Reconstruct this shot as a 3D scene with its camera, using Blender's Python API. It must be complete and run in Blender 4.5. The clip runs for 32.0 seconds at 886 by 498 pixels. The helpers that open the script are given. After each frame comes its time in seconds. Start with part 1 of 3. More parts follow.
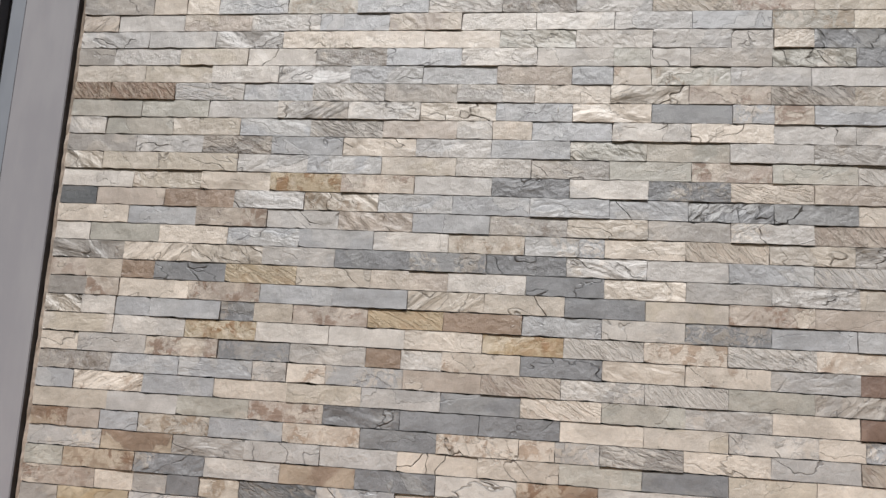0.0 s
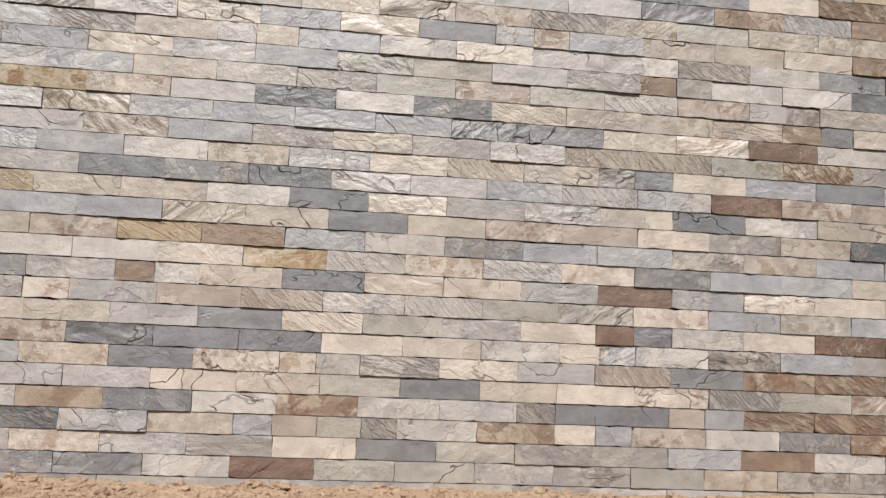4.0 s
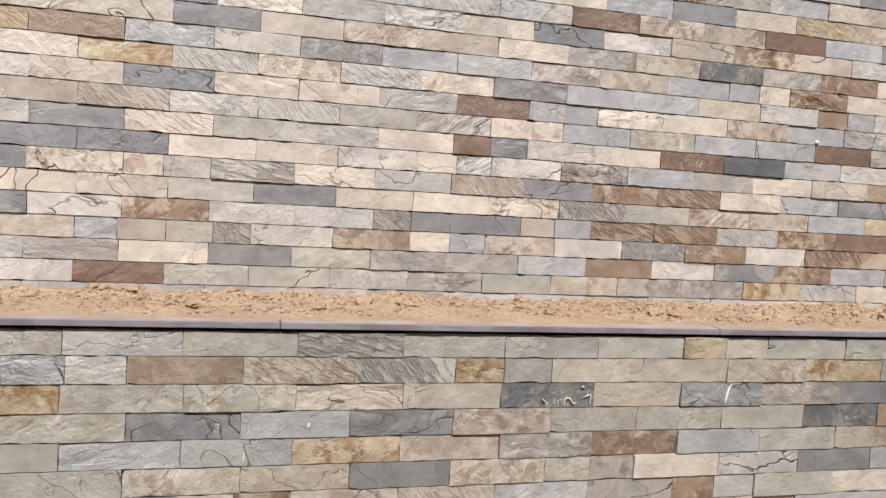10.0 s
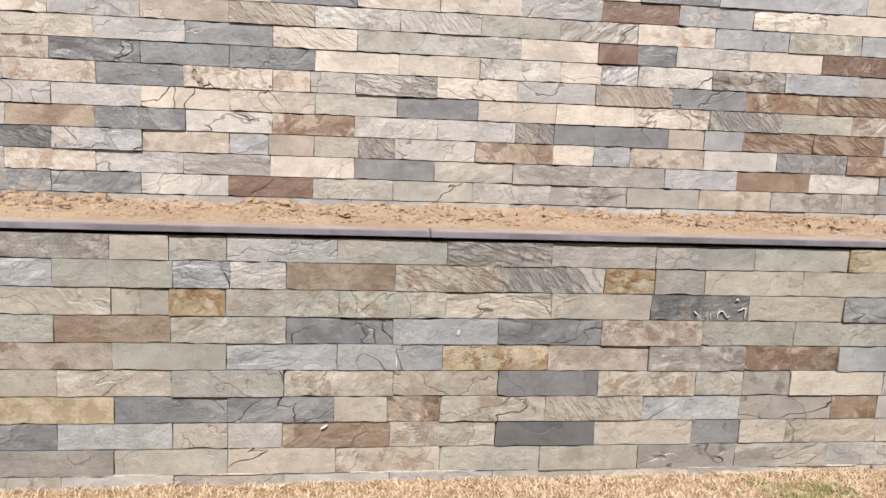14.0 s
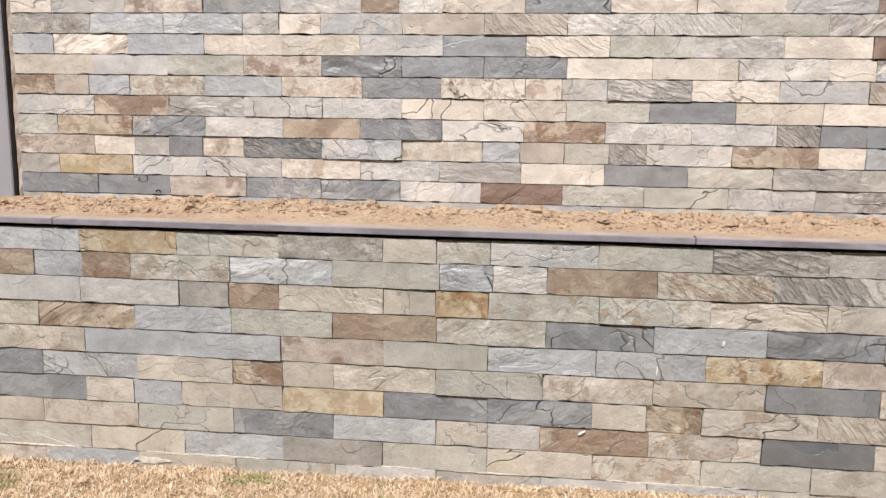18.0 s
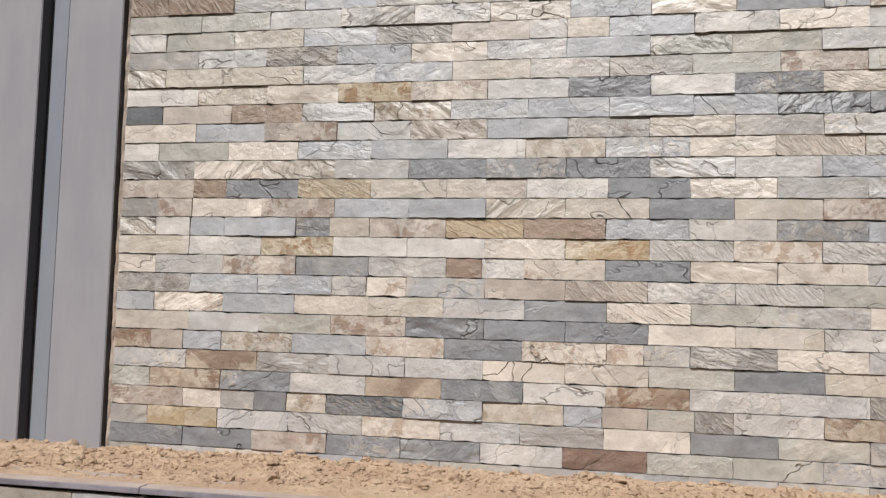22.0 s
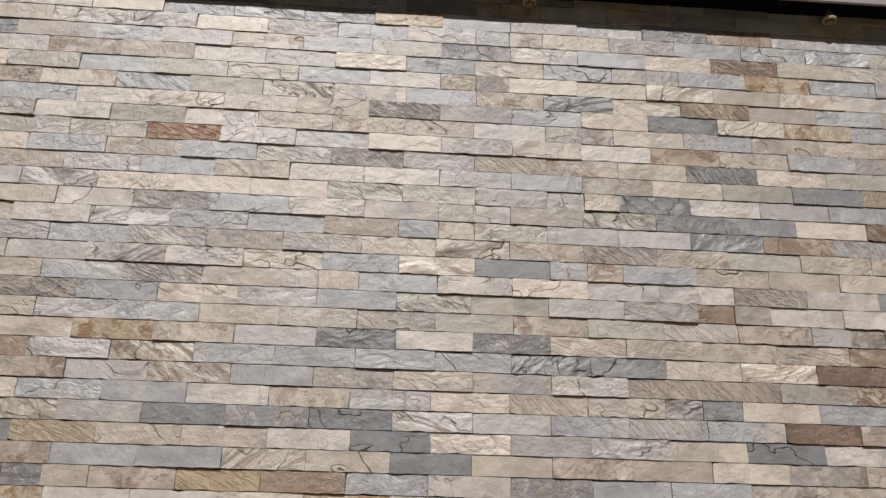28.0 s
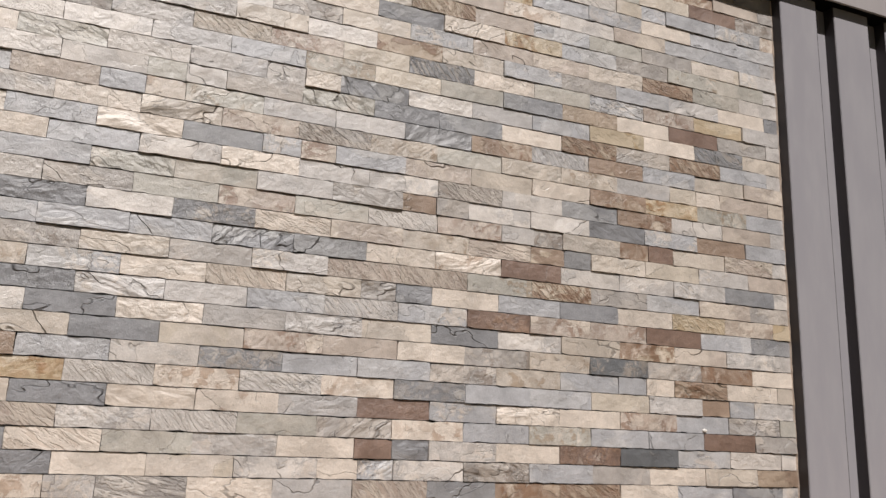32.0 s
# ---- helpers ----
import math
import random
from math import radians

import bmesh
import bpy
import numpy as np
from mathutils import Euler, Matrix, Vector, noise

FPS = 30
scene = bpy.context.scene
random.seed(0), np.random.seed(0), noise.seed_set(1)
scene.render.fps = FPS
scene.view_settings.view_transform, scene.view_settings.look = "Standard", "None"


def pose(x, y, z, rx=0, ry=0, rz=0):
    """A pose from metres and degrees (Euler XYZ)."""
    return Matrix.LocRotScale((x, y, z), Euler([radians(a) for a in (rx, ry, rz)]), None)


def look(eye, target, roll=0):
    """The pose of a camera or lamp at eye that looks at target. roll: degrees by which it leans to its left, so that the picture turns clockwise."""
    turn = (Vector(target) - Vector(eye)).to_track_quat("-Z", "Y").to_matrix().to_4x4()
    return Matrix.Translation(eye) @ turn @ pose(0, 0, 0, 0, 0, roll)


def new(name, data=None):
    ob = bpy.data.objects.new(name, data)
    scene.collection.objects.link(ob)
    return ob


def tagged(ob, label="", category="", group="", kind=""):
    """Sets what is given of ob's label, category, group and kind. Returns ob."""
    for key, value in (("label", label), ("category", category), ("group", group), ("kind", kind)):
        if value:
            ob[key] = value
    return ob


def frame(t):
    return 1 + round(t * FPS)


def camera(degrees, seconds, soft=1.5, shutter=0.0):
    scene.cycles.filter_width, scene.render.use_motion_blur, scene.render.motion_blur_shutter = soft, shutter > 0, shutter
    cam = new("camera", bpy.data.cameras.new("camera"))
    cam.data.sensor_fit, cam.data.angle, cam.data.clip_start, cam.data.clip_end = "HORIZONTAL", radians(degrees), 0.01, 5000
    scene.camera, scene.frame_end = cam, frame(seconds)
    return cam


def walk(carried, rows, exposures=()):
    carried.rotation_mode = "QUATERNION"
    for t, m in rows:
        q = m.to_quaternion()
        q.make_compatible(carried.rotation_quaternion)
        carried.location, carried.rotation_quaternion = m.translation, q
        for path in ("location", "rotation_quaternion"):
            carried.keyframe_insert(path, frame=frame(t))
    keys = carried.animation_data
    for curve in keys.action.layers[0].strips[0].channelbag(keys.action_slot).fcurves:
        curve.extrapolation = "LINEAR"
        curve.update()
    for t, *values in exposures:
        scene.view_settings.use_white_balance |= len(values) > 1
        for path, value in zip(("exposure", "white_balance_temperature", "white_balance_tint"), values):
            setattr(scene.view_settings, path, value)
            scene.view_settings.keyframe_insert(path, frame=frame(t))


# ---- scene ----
cam = camera(55.2, 32.0)
PATH = [
    (0, (0.0637, -4.2119, 1.9212), (-0.254, -2.2639, 2.2444), 3.63),
    (0.5, (0.0708, -4.2072, 1.8882), (-0.1601, -2.2444, 2.1949), 3.19),
    (1, (0.071, -4.1948, 1.8837), (-0.1042, -2.2212, 2.1556), 2.89),
    (1.5, (0.0577, -4.1836, 1.8792), (-0.0604, -2.2009, 2.1134), 2.69),
    (2, (0.051, -4.1762, 1.8686), (-0.0087, -2.1888, 2.0848), 2.74),
    (2.5, (0.0513, -4.1678, 1.8941), (0.0592, -2.1771, 2.0865), 2.77),
    (3, (0.0753, -4.1668, 1.8945), (0.1357, -2.1761, 2.0783), 2.81),
    (3.5, (0.0763, -4.1634, 1.8726), (0.2194, -2.1769, 2.055), 2.77),
    (4, (0.0868, -4.1628, 1.863), (0.3175, -2.1841, 2.0414), 2.72),
    (4.5, (0.0996, -4.1568, 1.8531), (0.3949, -2.1872, 2.0365), 2.58),
    (6.5, (0.1325, -4.1366, 1.8415), (0.6457, -2.2132, 2.0344), 2.47),
    (7, (0.1313, -4.1381, 1.859), (0.6968, -2.2284, 2.041), 2.65),
    (7.5, (0.1462, -4.1424, 1.8407), (0.7742, -2.2489, 1.9828), 2.92),
    (8, (0.1562, -4.1472, 1.8156), (0.7667, -2.2432, 1.8591), 3.04),
    (8.5, (0.1529, -4.1397, 1.7595), (0.7422, -2.2292, 1.709), 3.39),
    (9, (0.15, -4.1329, 1.7231), (0.7281, -2.2205, 1.6325), 3.56),
    (9.5, (0.1554, -4.1309, 1.7007), (0.7157, -2.216, 1.5619), 3.75),
    (10, (0.1602, -4.1287, 1.675), (0.7107, -2.2131, 1.5088), 3.74),
    (10.5, (0.169, -4.1252, 1.6544), (0.7117, -2.211, 1.4508), 3.56),
    (11, (0.1716, -4.1203, 1.6338), (0.7123, -2.2092, 1.3987), 3.44),
    (11.5, (0.1734, -4.1173, 1.6182), (0.7125, -2.2074, 1.3704), 3.39),
    (12, (0.1793, -4.1145, 1.6095), (0.7152, -2.2059, 1.3445), 3.32),
    (12.5, (0.163, -4.1156, 1.6058), (0.6789, -2.2063, 1.309), 3.13),
    (13, (0.1376, -4.1109, 1.5957), (0.5757, -2.1879, 1.2638), 2.85),
    (13.5, (0.1154, -4.1058, 1.5957), (0.4643, -2.1674, 1.2483), 2.62),
    (14, (0.0856, -4.1036, 1.5944), (0.3514, -2.1519, 1.2478), 2.54),
    (14.5, (0.0543, -4.1083, 1.5966), (0.2549, -2.148, 1.2549), 2.61),
    (16.5, (-0.0332, -4.1124, 1.5857), (-0.0671, -2.1383, 1.2669), 2.12),
    (17, (-0.0512, -4.1158, 1.5905), (-0.145, -2.1429, 1.2762), 1.81),
    (17.5, (-0.0728, -4.1217, 1.5943), (-0.2252, -2.1523, 1.281), 1.44),
    (18, (-0.0872, -4.1216, 1.5807), (-0.3192, -2.1644, 1.2412), 0.76),
    (18.5, (-0.11, -4.1137, 1.5579), (-0.3785, -2.1676, 1.1829), 0.27),
    (19, (-0.1357, -4.1152, 1.5618), (-0.4505, -2.1815, 1.1599), -0.28),
    (19.5, (-0.1441, -4.1197, 1.5767), (-0.5548, -2.1995, 1.1971), -1.57),
    (20, (-0.144, -4.1271, 1.618), (-0.6, -2.2002, 1.3367), -1.93),
    (20.5, (-0.1551, -4.1232, 1.6765), (-0.6125, -2.1825, 1.5204), -0.91),
    (21, (-0.1814, -4.1378, 1.7481), (-0.6072, -2.1841, 1.7037), 0.49),
    (21.5, (-0.1837, -4.1475, 1.7953), (-0.5918, -2.1904, 1.8522), 1.36),
    (22, (-0.1762, -4.1524, 1.8487), (-0.5652, -2.1956, 1.9882), 1.51),
    (22.5, (-0.1814, -4.1554, 1.8699), (-0.542, -2.2008, 2.0919), 1.72),
    (23, (-0.1953, -4.162, 1.8987), (-0.5348, -2.214, 2.1982), 2.04),
    (23.5, (-0.1895, -4.1711, 1.9199), (-0.4957, -2.2336, 2.31), 2.19),
    (24, (-0.1762, -4.1897, 1.9337), (-0.4334, -2.2655, 2.4145), 2.16),
    (24.5, (-0.1632, -4.2016, 1.9478), (-0.3899, -2.2875, 2.4817), 2.11),
    (25, (-0.1689, -4.2116, 1.957), (-0.35, -2.3081, 2.5434), 2.03),
    (25.5, (-0.1565, -4.2126, 1.9497), (-0.3013, -2.3217, 2.5851), 2.06),
    (27.5, (-0.0551, -4.1445, 1.9161), (0.0027, -2.2803, 2.6382), 1.78),
    (28, (-0.0258, -4.1381, 1.9066), (0.09, -2.2668, 2.6031), 1.36),
    (28.5, (-0.0118, -4.1388, 1.9083), (0.1762, -2.2614, 2.5716), 1.83),
    (29, (0.0084, -4.1402, 1.9176), (0.2847, -2.2646, 2.5546), 1.93),
    (29.5, (0.0237, -4.1328, 1.9088), (0.4086, -2.2694, 2.525), 1.60),
    (30, (0.0486, -4.1429, 1.9087), (0.5368, -2.2951, 2.4979), 1.60),
    (30.5, (0.0501, -4.1404, 1.9158), (0.6402, -2.3141, 2.4781), 1.62),
    (31, (0.0624, -4.1285, 1.9074), (0.7357, -2.325, 2.4496), 1.61),
    (31.5, (0.0821, -4.134, 1.8944), (0.8142, -2.3425, 2.3988), 1.75),
    (32, (0.0966, -4.1429, 1.8751), (0.8397, -2.3422, 2.3283), 2.00),
]
EXPOSURES = [
    (0, -0.15, 6320, 8), (2, -0.11, 6500, 10), (4, -0.02, 6520, 10), (7, 0.00, 6500, 10), (9, 0.12, 6480, 10), (13, 0.26, 6430, 9),
    (19, 0.33, 6400, 9), (20.5, 0.24, 6370, 8), (22, 0.06, 6320, 8), (24, -0.15, 6290, 8), (25.5, -0.34, 6350, 9), (28, -0.32, 6580, 10), (30, -0.23, 6560, 10), (32, -0.06, 6580, 11),
]
walk(cam, [(t, look(eye, target, roll)) for t, eye, target, roll in PATH], EXPOSURES)

# ---- world and sun ----
SUN_ELEVATION, SUN_SIDE = 50.0, 7.0          # degrees; the sun stands straight in front of the wall
world = bpy.data.worlds.new("sky")
scene.world = world
world.use_nodes = True
sky = world.node_tree.nodes.new("ShaderNodeTexSky")
sky.sky_type, sky.sun_disc = "NISHITA", False
sky.sun_elevation, sky.sun_rotation = radians(SUN_ELEVATION), radians(180 + SUN_SIDE)
world.node_tree.links.new(sky.outputs[0], world.node_tree.nodes["Background"].inputs[0])
world.node_tree.nodes["Background"].inputs[1].default_value = 0.011
sun = new("sun", bpy.data.lights.new("sun", "SUN"))
sun.data.energy, sun.data.angle, sun.data.color = 5.0, radians(0.6), (1.0, 0.968, 0.948)
_e, _a = radians(SUN_ELEVATION), radians(SUN_SIDE)
sun.matrix_world = look((0, 0, 12), (10 * math.sin(_a) * math.cos(_e), 10 * math.cos(_a) * math.cos(_e), 12 - 10 * math.sin(_e)))

# ---- plan ----
WALL_L, WALL_R = -2.80, 4.228                 # ends of the stone wall, whose face is y = 0
COURSE = 0.1
PLANTER_Y = -1.097                            # face of the planter's stone
SOFFIT_Z, FASCIA_Y = 5.048, -0.155
GROUND_Z = 0.155


# ---- materials ----
def lin(rgb):
    return tuple((v / 255 / 12.92) if v < 10 else ((v / 255 + 0.055) / 1.055) ** 2.4 for v in rgb) + (1.0,)


class Nodes:
    """A small builder for node materials."""

    def __init__(self, name):
        self.mat = bpy.data.materials.new(name)
        self.mat.use_nodes = True
        self.tree = self.mat.node_tree
        self.bsdf = self.tree.nodes["Principled BSDF"]

    def put(self, kind, *values, out=0, **settings):
        node = self.tree.nodes.new("ShaderNode" + kind)
        for key, value in settings.items():
            setattr_plain(node, key, value)
        for n, value in enumerate(values):
            self.feed(node.inputs[n], value)
        return node.outputs[out]

    def feed(self, socket, value):
        if isinstance(value, bpy.types.NodeSocket):
            self.tree.links.new(value, socket)
        elif value is not None:
            socket.default_value = value

    def math(self, op, a, b=None, c=None):
        return self.put("Math", a, b, c, operation=op)

    def noise(self, vector, scale, detail=4.0, rough=0.55, distort=0.0):
        node = self.tree.nodes.new("ShaderNodeTexNoise")
        self.feed(node.inputs["Vector"], vector)
        for key, value in (("Scale", scale), ("Detail", detail), ("Roughness", rough), ("Distortion", distort)):
            node.inputs[key].default_value = value
        return node.outputs["Fac"]

    def span(self, value, a, b, c=0.0, d=1.0, smooth=True):
        node = self.tree.nodes.new("ShaderNodeMapRange")
        node.interpolation_type = "SMOOTHSTEP" if smooth else "LINEAR"
        for n, v in enumerate((value, a, b, c, d)):
            self.feed(node.inputs[n], v)
        return node.outputs[0]

    def mix(self, fac, a, b, blend="MIX"):
        node = self.tree.nodes.new("ShaderNodeMix")
        node.data_type, node.blend_type = "RGBA", blend
        self.feed(node.inputs[0], fac)
        self.feed(node.inputs[6], a)
        self.feed(node.inputs[7], b)
        return node.outputs[2]

    def vec(self, op, a, b):
        return self.put("VectorMath", a, b, operation=op)

    def finish(self, color, rough=0.8, height=None, distance=0.005, strength=1.0, spec=0.3, metal=0.0):
        self.feed(self.bsdf.inputs["Base Color"], color)
        self.feed(self.bsdf.inputs["Roughness"], rough)
        self.bsdf.inputs["Specular IOR Level"].default_value = spec
        self.bsdf.inputs["Metallic"].default_value = metal
        if height is not None:
            bump = self.tree.nodes.new("ShaderNodeBump")
            bump.inputs["Distance"].default_value = distance
            bump.inputs["Strength"].default_value = strength
            self.tree.links.new(height, bump.inputs["Height"])
            self.tree.links.new(bump.outputs[0], self.bsdf.inputs["Normal"])
        return self.mat


def setattr_plain(node, key, value):
    if key == "operation":
        node.operation = value


def chance(b):
    """A random number for each stone: for an object of its own, or for a piece of a joined mesh."""
    a = b.put("ObjectInfo", out=5)
    i = b.put("NewGeometry", out=8)
    return b.math("FRACT", b.math("ADD", a, i))


def tame(rgb, keep):
    """Weathered tones lie closer together than fresh ones."""
    return lin(tuple(m + (v - m) * keep for v, m in zip(rgb, (169, 163, 156))))


def stone_material(name, main, other, accent, look_of="plain", wash=(1.0, 1.0, 1.0), keep=0.88):
    """Split slate: a flat cleft face in two tones, with thin sharp lips where a layer has come off."""
    b = Nodes(name)
    rnd = chance(b)
    rnd2 = b.math("FRACT", b.math("MULTIPLY", rnd, 7.31))
    rnd3 = b.math("FRACT", b.math("MULTIPLY", rnd, 23.7))
    rnd4 = b.math("FRACT", b.math("MULTIPLY", rnd, 61.3))
    rnd5 = b.math("FRACT", b.math("MULTIPLY", rnd, 137.9))
    pos = b.put("NewGeometry", out=0)
    shift = b.put("CombineXYZ", b.math("MULTIPLY", rnd, 31.0), b.math("MULTIPLY", rnd2, 17.0), b.math("MULTIPLY", rnd3, 53.0))
    flat = b.vec("MULTIPLY", pos, (1.0, 0.0, 1.0))
    turn = b.tree.nodes.new("ShaderNodeVectorRotate")
    turn.rotation_type = "Y_AXIS"
    b.feed(turn.inputs["Vector"], flat)
    b.feed(turn.inputs["Angle"], b.math("MULTIPLY", b.math("SUBTRACT", rnd2, 0.5), 1.6))
    q = b.vec("ADD", flat, shift)
    qt = b.vec("ADD", turn.outputs[0], shift)
    # a layer has come off part of the face and bares a second tone
    layer = b.noise(b.vec("MULTIPLY", qt, (1.0, 1.0, 1.5)), 3.6, 4.0, 0.48, 0.3)
    at = b.span(rnd3, 0.0, 1.0, 0.44, 0.62, False)
    rise = b.math("SUBTRACT", layer, at)
    bare = b.span(rise, -0.004, 0.004)
    soft = b.span(rise, -0.05, 0.07)
    both = b.math("ADD", b.math("MULTIPLY", bare, 0.5), b.math("MULTIPLY", soft, 0.5))
    color = b.mix(b.math("MULTIPLY", both, b.span(rnd5, 0.1, 0.9, 0.35, 1.0, False)), tame(main, keep), tame(other, keep))
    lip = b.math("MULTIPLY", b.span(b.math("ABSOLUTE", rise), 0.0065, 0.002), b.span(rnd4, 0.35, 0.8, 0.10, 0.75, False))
    height = b.math("MULTIPLY", bare, b.span(rnd4, 0.2, 0.9, 0.0002, 0.0016, False))
    # curled stains, on a stained stone all over and on others here and there
    spots = b.noise(b.vec("ADD", qt, (9.0, 4.0, 2.0)), 15.0, 9.0, 0.70, 0.5)
    region = b.span(b.noise(b.vec("ADD", q, (1.0, 7.0, 3.0)), 4.4, 4.0), 0.47, 0.55)
    often = 1.0 if look_of == "stained" else b.span(rnd4, 0.80, 0.84)
    stain = b.math("MULTIPLY", b.math("MAXIMUM", region, 0.45 if look_of == "stained" else 0.0), often)
    color = b.mix(b.math("MULTIPLY", b.span(spots, 0.49, 0.55), b.math("MULTIPLY", stain, 0.88)), color, tame(accent, keep + 0.04))
    color = b.mix(b.math("MULTIPLY", b.span(spots, 0.46, 0.38), b.math("MULTIPLY", stain, 0.5)), color, tame((204, 194, 182), 1.0))
    height = b.math("ADD", height, b.math("MULTIPLY", b.span(spots, 0.44, 0.56), b.math("MULTIPLY", stain, 0.0014)))
    grain = b.noise(pos, 150.0, 4.0, 0.72)
    coarse = b.noise(b.vec("ADD", q, (2.0, 5.0, 7.0)), 24.0, 6.0, 0.62, 0.2)
    cloud = b.noise(b.vec("ADD", q, (6.0, 1.0, 3.0)), 7.0, 3.0, 0.5, 0.3)
    tone = b.math("MULTIPLY", b.span(grain, 0.25, 0.75, 0.84, 1.14, False), b.span(coarse, 0.3, 0.7, 0.90, 1.08, False))
    tone = b.math("MULTIPLY", tone, b.span(cloud, 0.3, 0.7, 0.86, 1.12, False))
    tone = b.math("MULTIPLY", tone, b.span(rnd2, 0.0, 1.0, 0.94, 1.05, False))
    # the lips' shade is multiplied into the colour
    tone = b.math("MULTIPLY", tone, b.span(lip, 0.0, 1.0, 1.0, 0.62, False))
    height = b.math("SUBTRACT", height, b.math("MULTIPLY", lip, 0.0012))
    if look_of in ("plain", "cracked", "layered"):
        # a long broken edge that wanders across the face
        run = b.noise(b.vec("MULTIPLY", b.vec("ADD", qt, (3.0, 3.0, 8.0)), (1.0, 1.0, 2.0)), 2.9, 3.0, 0.46, 0.25)
        off = b.math("SUBTRACT", run, b.span(rnd, 0.0, 1.0, 0.46, 0.54, False))
        shown = b.span(b.noise(b.vec("ADD", q, (3.0, 8.0, 5.0)), 3.2, 2.0), 0.40, 0.52)
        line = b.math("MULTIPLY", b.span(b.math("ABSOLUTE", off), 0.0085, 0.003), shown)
        edge = b.math("MULTIPLY", b.span(off, -0.005, 0.005), shown)
        if look_of == "plain":
            faint = b.span(rnd5, 0.45, 1.0, 0.0, 0.42, False)
            line, edge = b.math("MULTIPLY", line, faint), b.math("MULTIPLY", edge, faint)
        # the crack and its shade are drawn as one dark line in the tone
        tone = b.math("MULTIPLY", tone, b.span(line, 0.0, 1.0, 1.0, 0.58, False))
        height = b.math("ADD", height, b.math("MULTIPLY", edge, b.span(rnd3, 0.0, 1.0, -0.007, 0.007, False)))
        height = b.math("SUBTRACT", height, b.math("MULTIPLY", line, 0.003))
    if look_of == "layered":
        # thin sheets lying over one another in terraces
        steps = b.math("MULTIPLY", b.noise(b.vec("MULTIPLY", b.vec("ADD", qt, (5.0, 1.0, 6.0)), (1.0, 1.0, 2.4)), 3.2, 4.0, 0.46, 0.5), b.span(rnd4, 0.0, 1.0, 6.0, 11.0, False))
        saw = b.math("FRACT", steps)
        height = b.math("ADD", height, b.math("MULTIPLY", saw, -0.0065))
        # step edges get their shade as a dark band in the tone
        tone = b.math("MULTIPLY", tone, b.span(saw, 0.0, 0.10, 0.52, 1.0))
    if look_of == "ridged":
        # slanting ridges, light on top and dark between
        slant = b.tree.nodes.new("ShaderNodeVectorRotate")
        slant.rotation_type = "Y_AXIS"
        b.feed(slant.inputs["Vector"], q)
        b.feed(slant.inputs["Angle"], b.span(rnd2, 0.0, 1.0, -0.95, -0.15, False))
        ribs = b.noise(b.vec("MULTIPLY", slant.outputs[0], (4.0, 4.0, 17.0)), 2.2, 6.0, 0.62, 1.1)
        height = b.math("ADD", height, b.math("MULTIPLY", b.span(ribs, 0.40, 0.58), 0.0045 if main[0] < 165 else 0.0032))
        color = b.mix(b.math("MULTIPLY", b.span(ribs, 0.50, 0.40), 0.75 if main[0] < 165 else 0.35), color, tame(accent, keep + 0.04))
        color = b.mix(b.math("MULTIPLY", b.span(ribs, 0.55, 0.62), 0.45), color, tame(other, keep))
    # a rough broken face on a few, a faint swell on all
    broken = b.math("ABSOLUTE", b.math("SUBTRACT", b.noise(b.vec("MULTIPLY", b.vec("ADD", qt, (8.0, 3.0, 1.0)), (1.0, 1.0, 1.8)), 7.0, 5.0, 0.5, 0.4), 0.5))
    height = b.math("ADD", height, b.math("MULTIPLY", broken, b.span(rnd5, 0.55, 1.0, 0.001, 0.026 if look_of != "plain" else 0.018, False)))
    height = b.math("ADD", height, b.math("MULTIPLY", coarse, b.span(rnd, 0.0, 1.0, 0.003, 0.0105, False)))
    height = b.math("ADD", height, b.math("MULTIPLY", cloud, 0.007))
    height = b.math("ADD", height, b.math("MULTIPLY", grain, 0.0013))
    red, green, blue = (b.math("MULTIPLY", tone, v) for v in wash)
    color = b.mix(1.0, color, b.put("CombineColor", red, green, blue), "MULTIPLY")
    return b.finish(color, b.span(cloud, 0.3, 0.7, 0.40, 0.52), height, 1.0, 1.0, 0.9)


SLATES = {
    "w": ("pale_slate", (194, 189, 183), (178, 175, 172), (162, 159, 156)),
    "c": ("cream_slate", (205, 195, 183), (189, 180, 169), (166, 146, 128)),
    "e": ("dull_cream_slate", (183, 174, 162), (170, 163, 154), (148, 131, 112)),
    "t": ("tan_slate", (179, 170, 156), (191, 183, 174), (152, 132, 114)),
    "g": ("light_grey_slate", (178, 175, 172), (162, 161, 161), (192, 184, 174)),
    "m": ("mid_grey_slate", (150, 146, 142), (170, 163, 155), (126, 116, 107)),
    "b": ("blue_grey_slate", (159, 161, 165), (174, 174, 174), (188, 181, 173)),
    "s": ("dark_blue_slate", (119, 121, 125), (139, 140, 141), (154, 147, 139)),
    "n": ("green_grey_slate", (162, 160, 152), (176, 170, 160), (148, 134, 116)),
    "k": ("charcoal_slate", (84, 88, 92), (112, 112, 112), (136, 129, 121)),
    "r": ("rust_brown_slate", (136, 116, 99), (176, 162, 143), (118, 90, 68)),
    "d": ("dark_brown_slate", (112, 90, 78), (130, 108, 95), (146, 120, 102)),
    "p": ("rosy_slate", (168, 157, 147), (190, 180, 167), (132, 110, 95)),
    "o": ("ochre_slate", (178, 164, 140), (162, 141, 108), (134, 100, 62)),
    "x": ("striped_rust_slate", (150, 112, 84), (202, 188, 170), (130, 92, 66)),
    "z": ("streaked_grey_slate", (150, 146, 142), (192, 187, 180), (126, 122, 118)),
    "v": ("ridged_grey_slate", (182, 171, 159), (158, 148, 138), (138, 114, 96)),
}
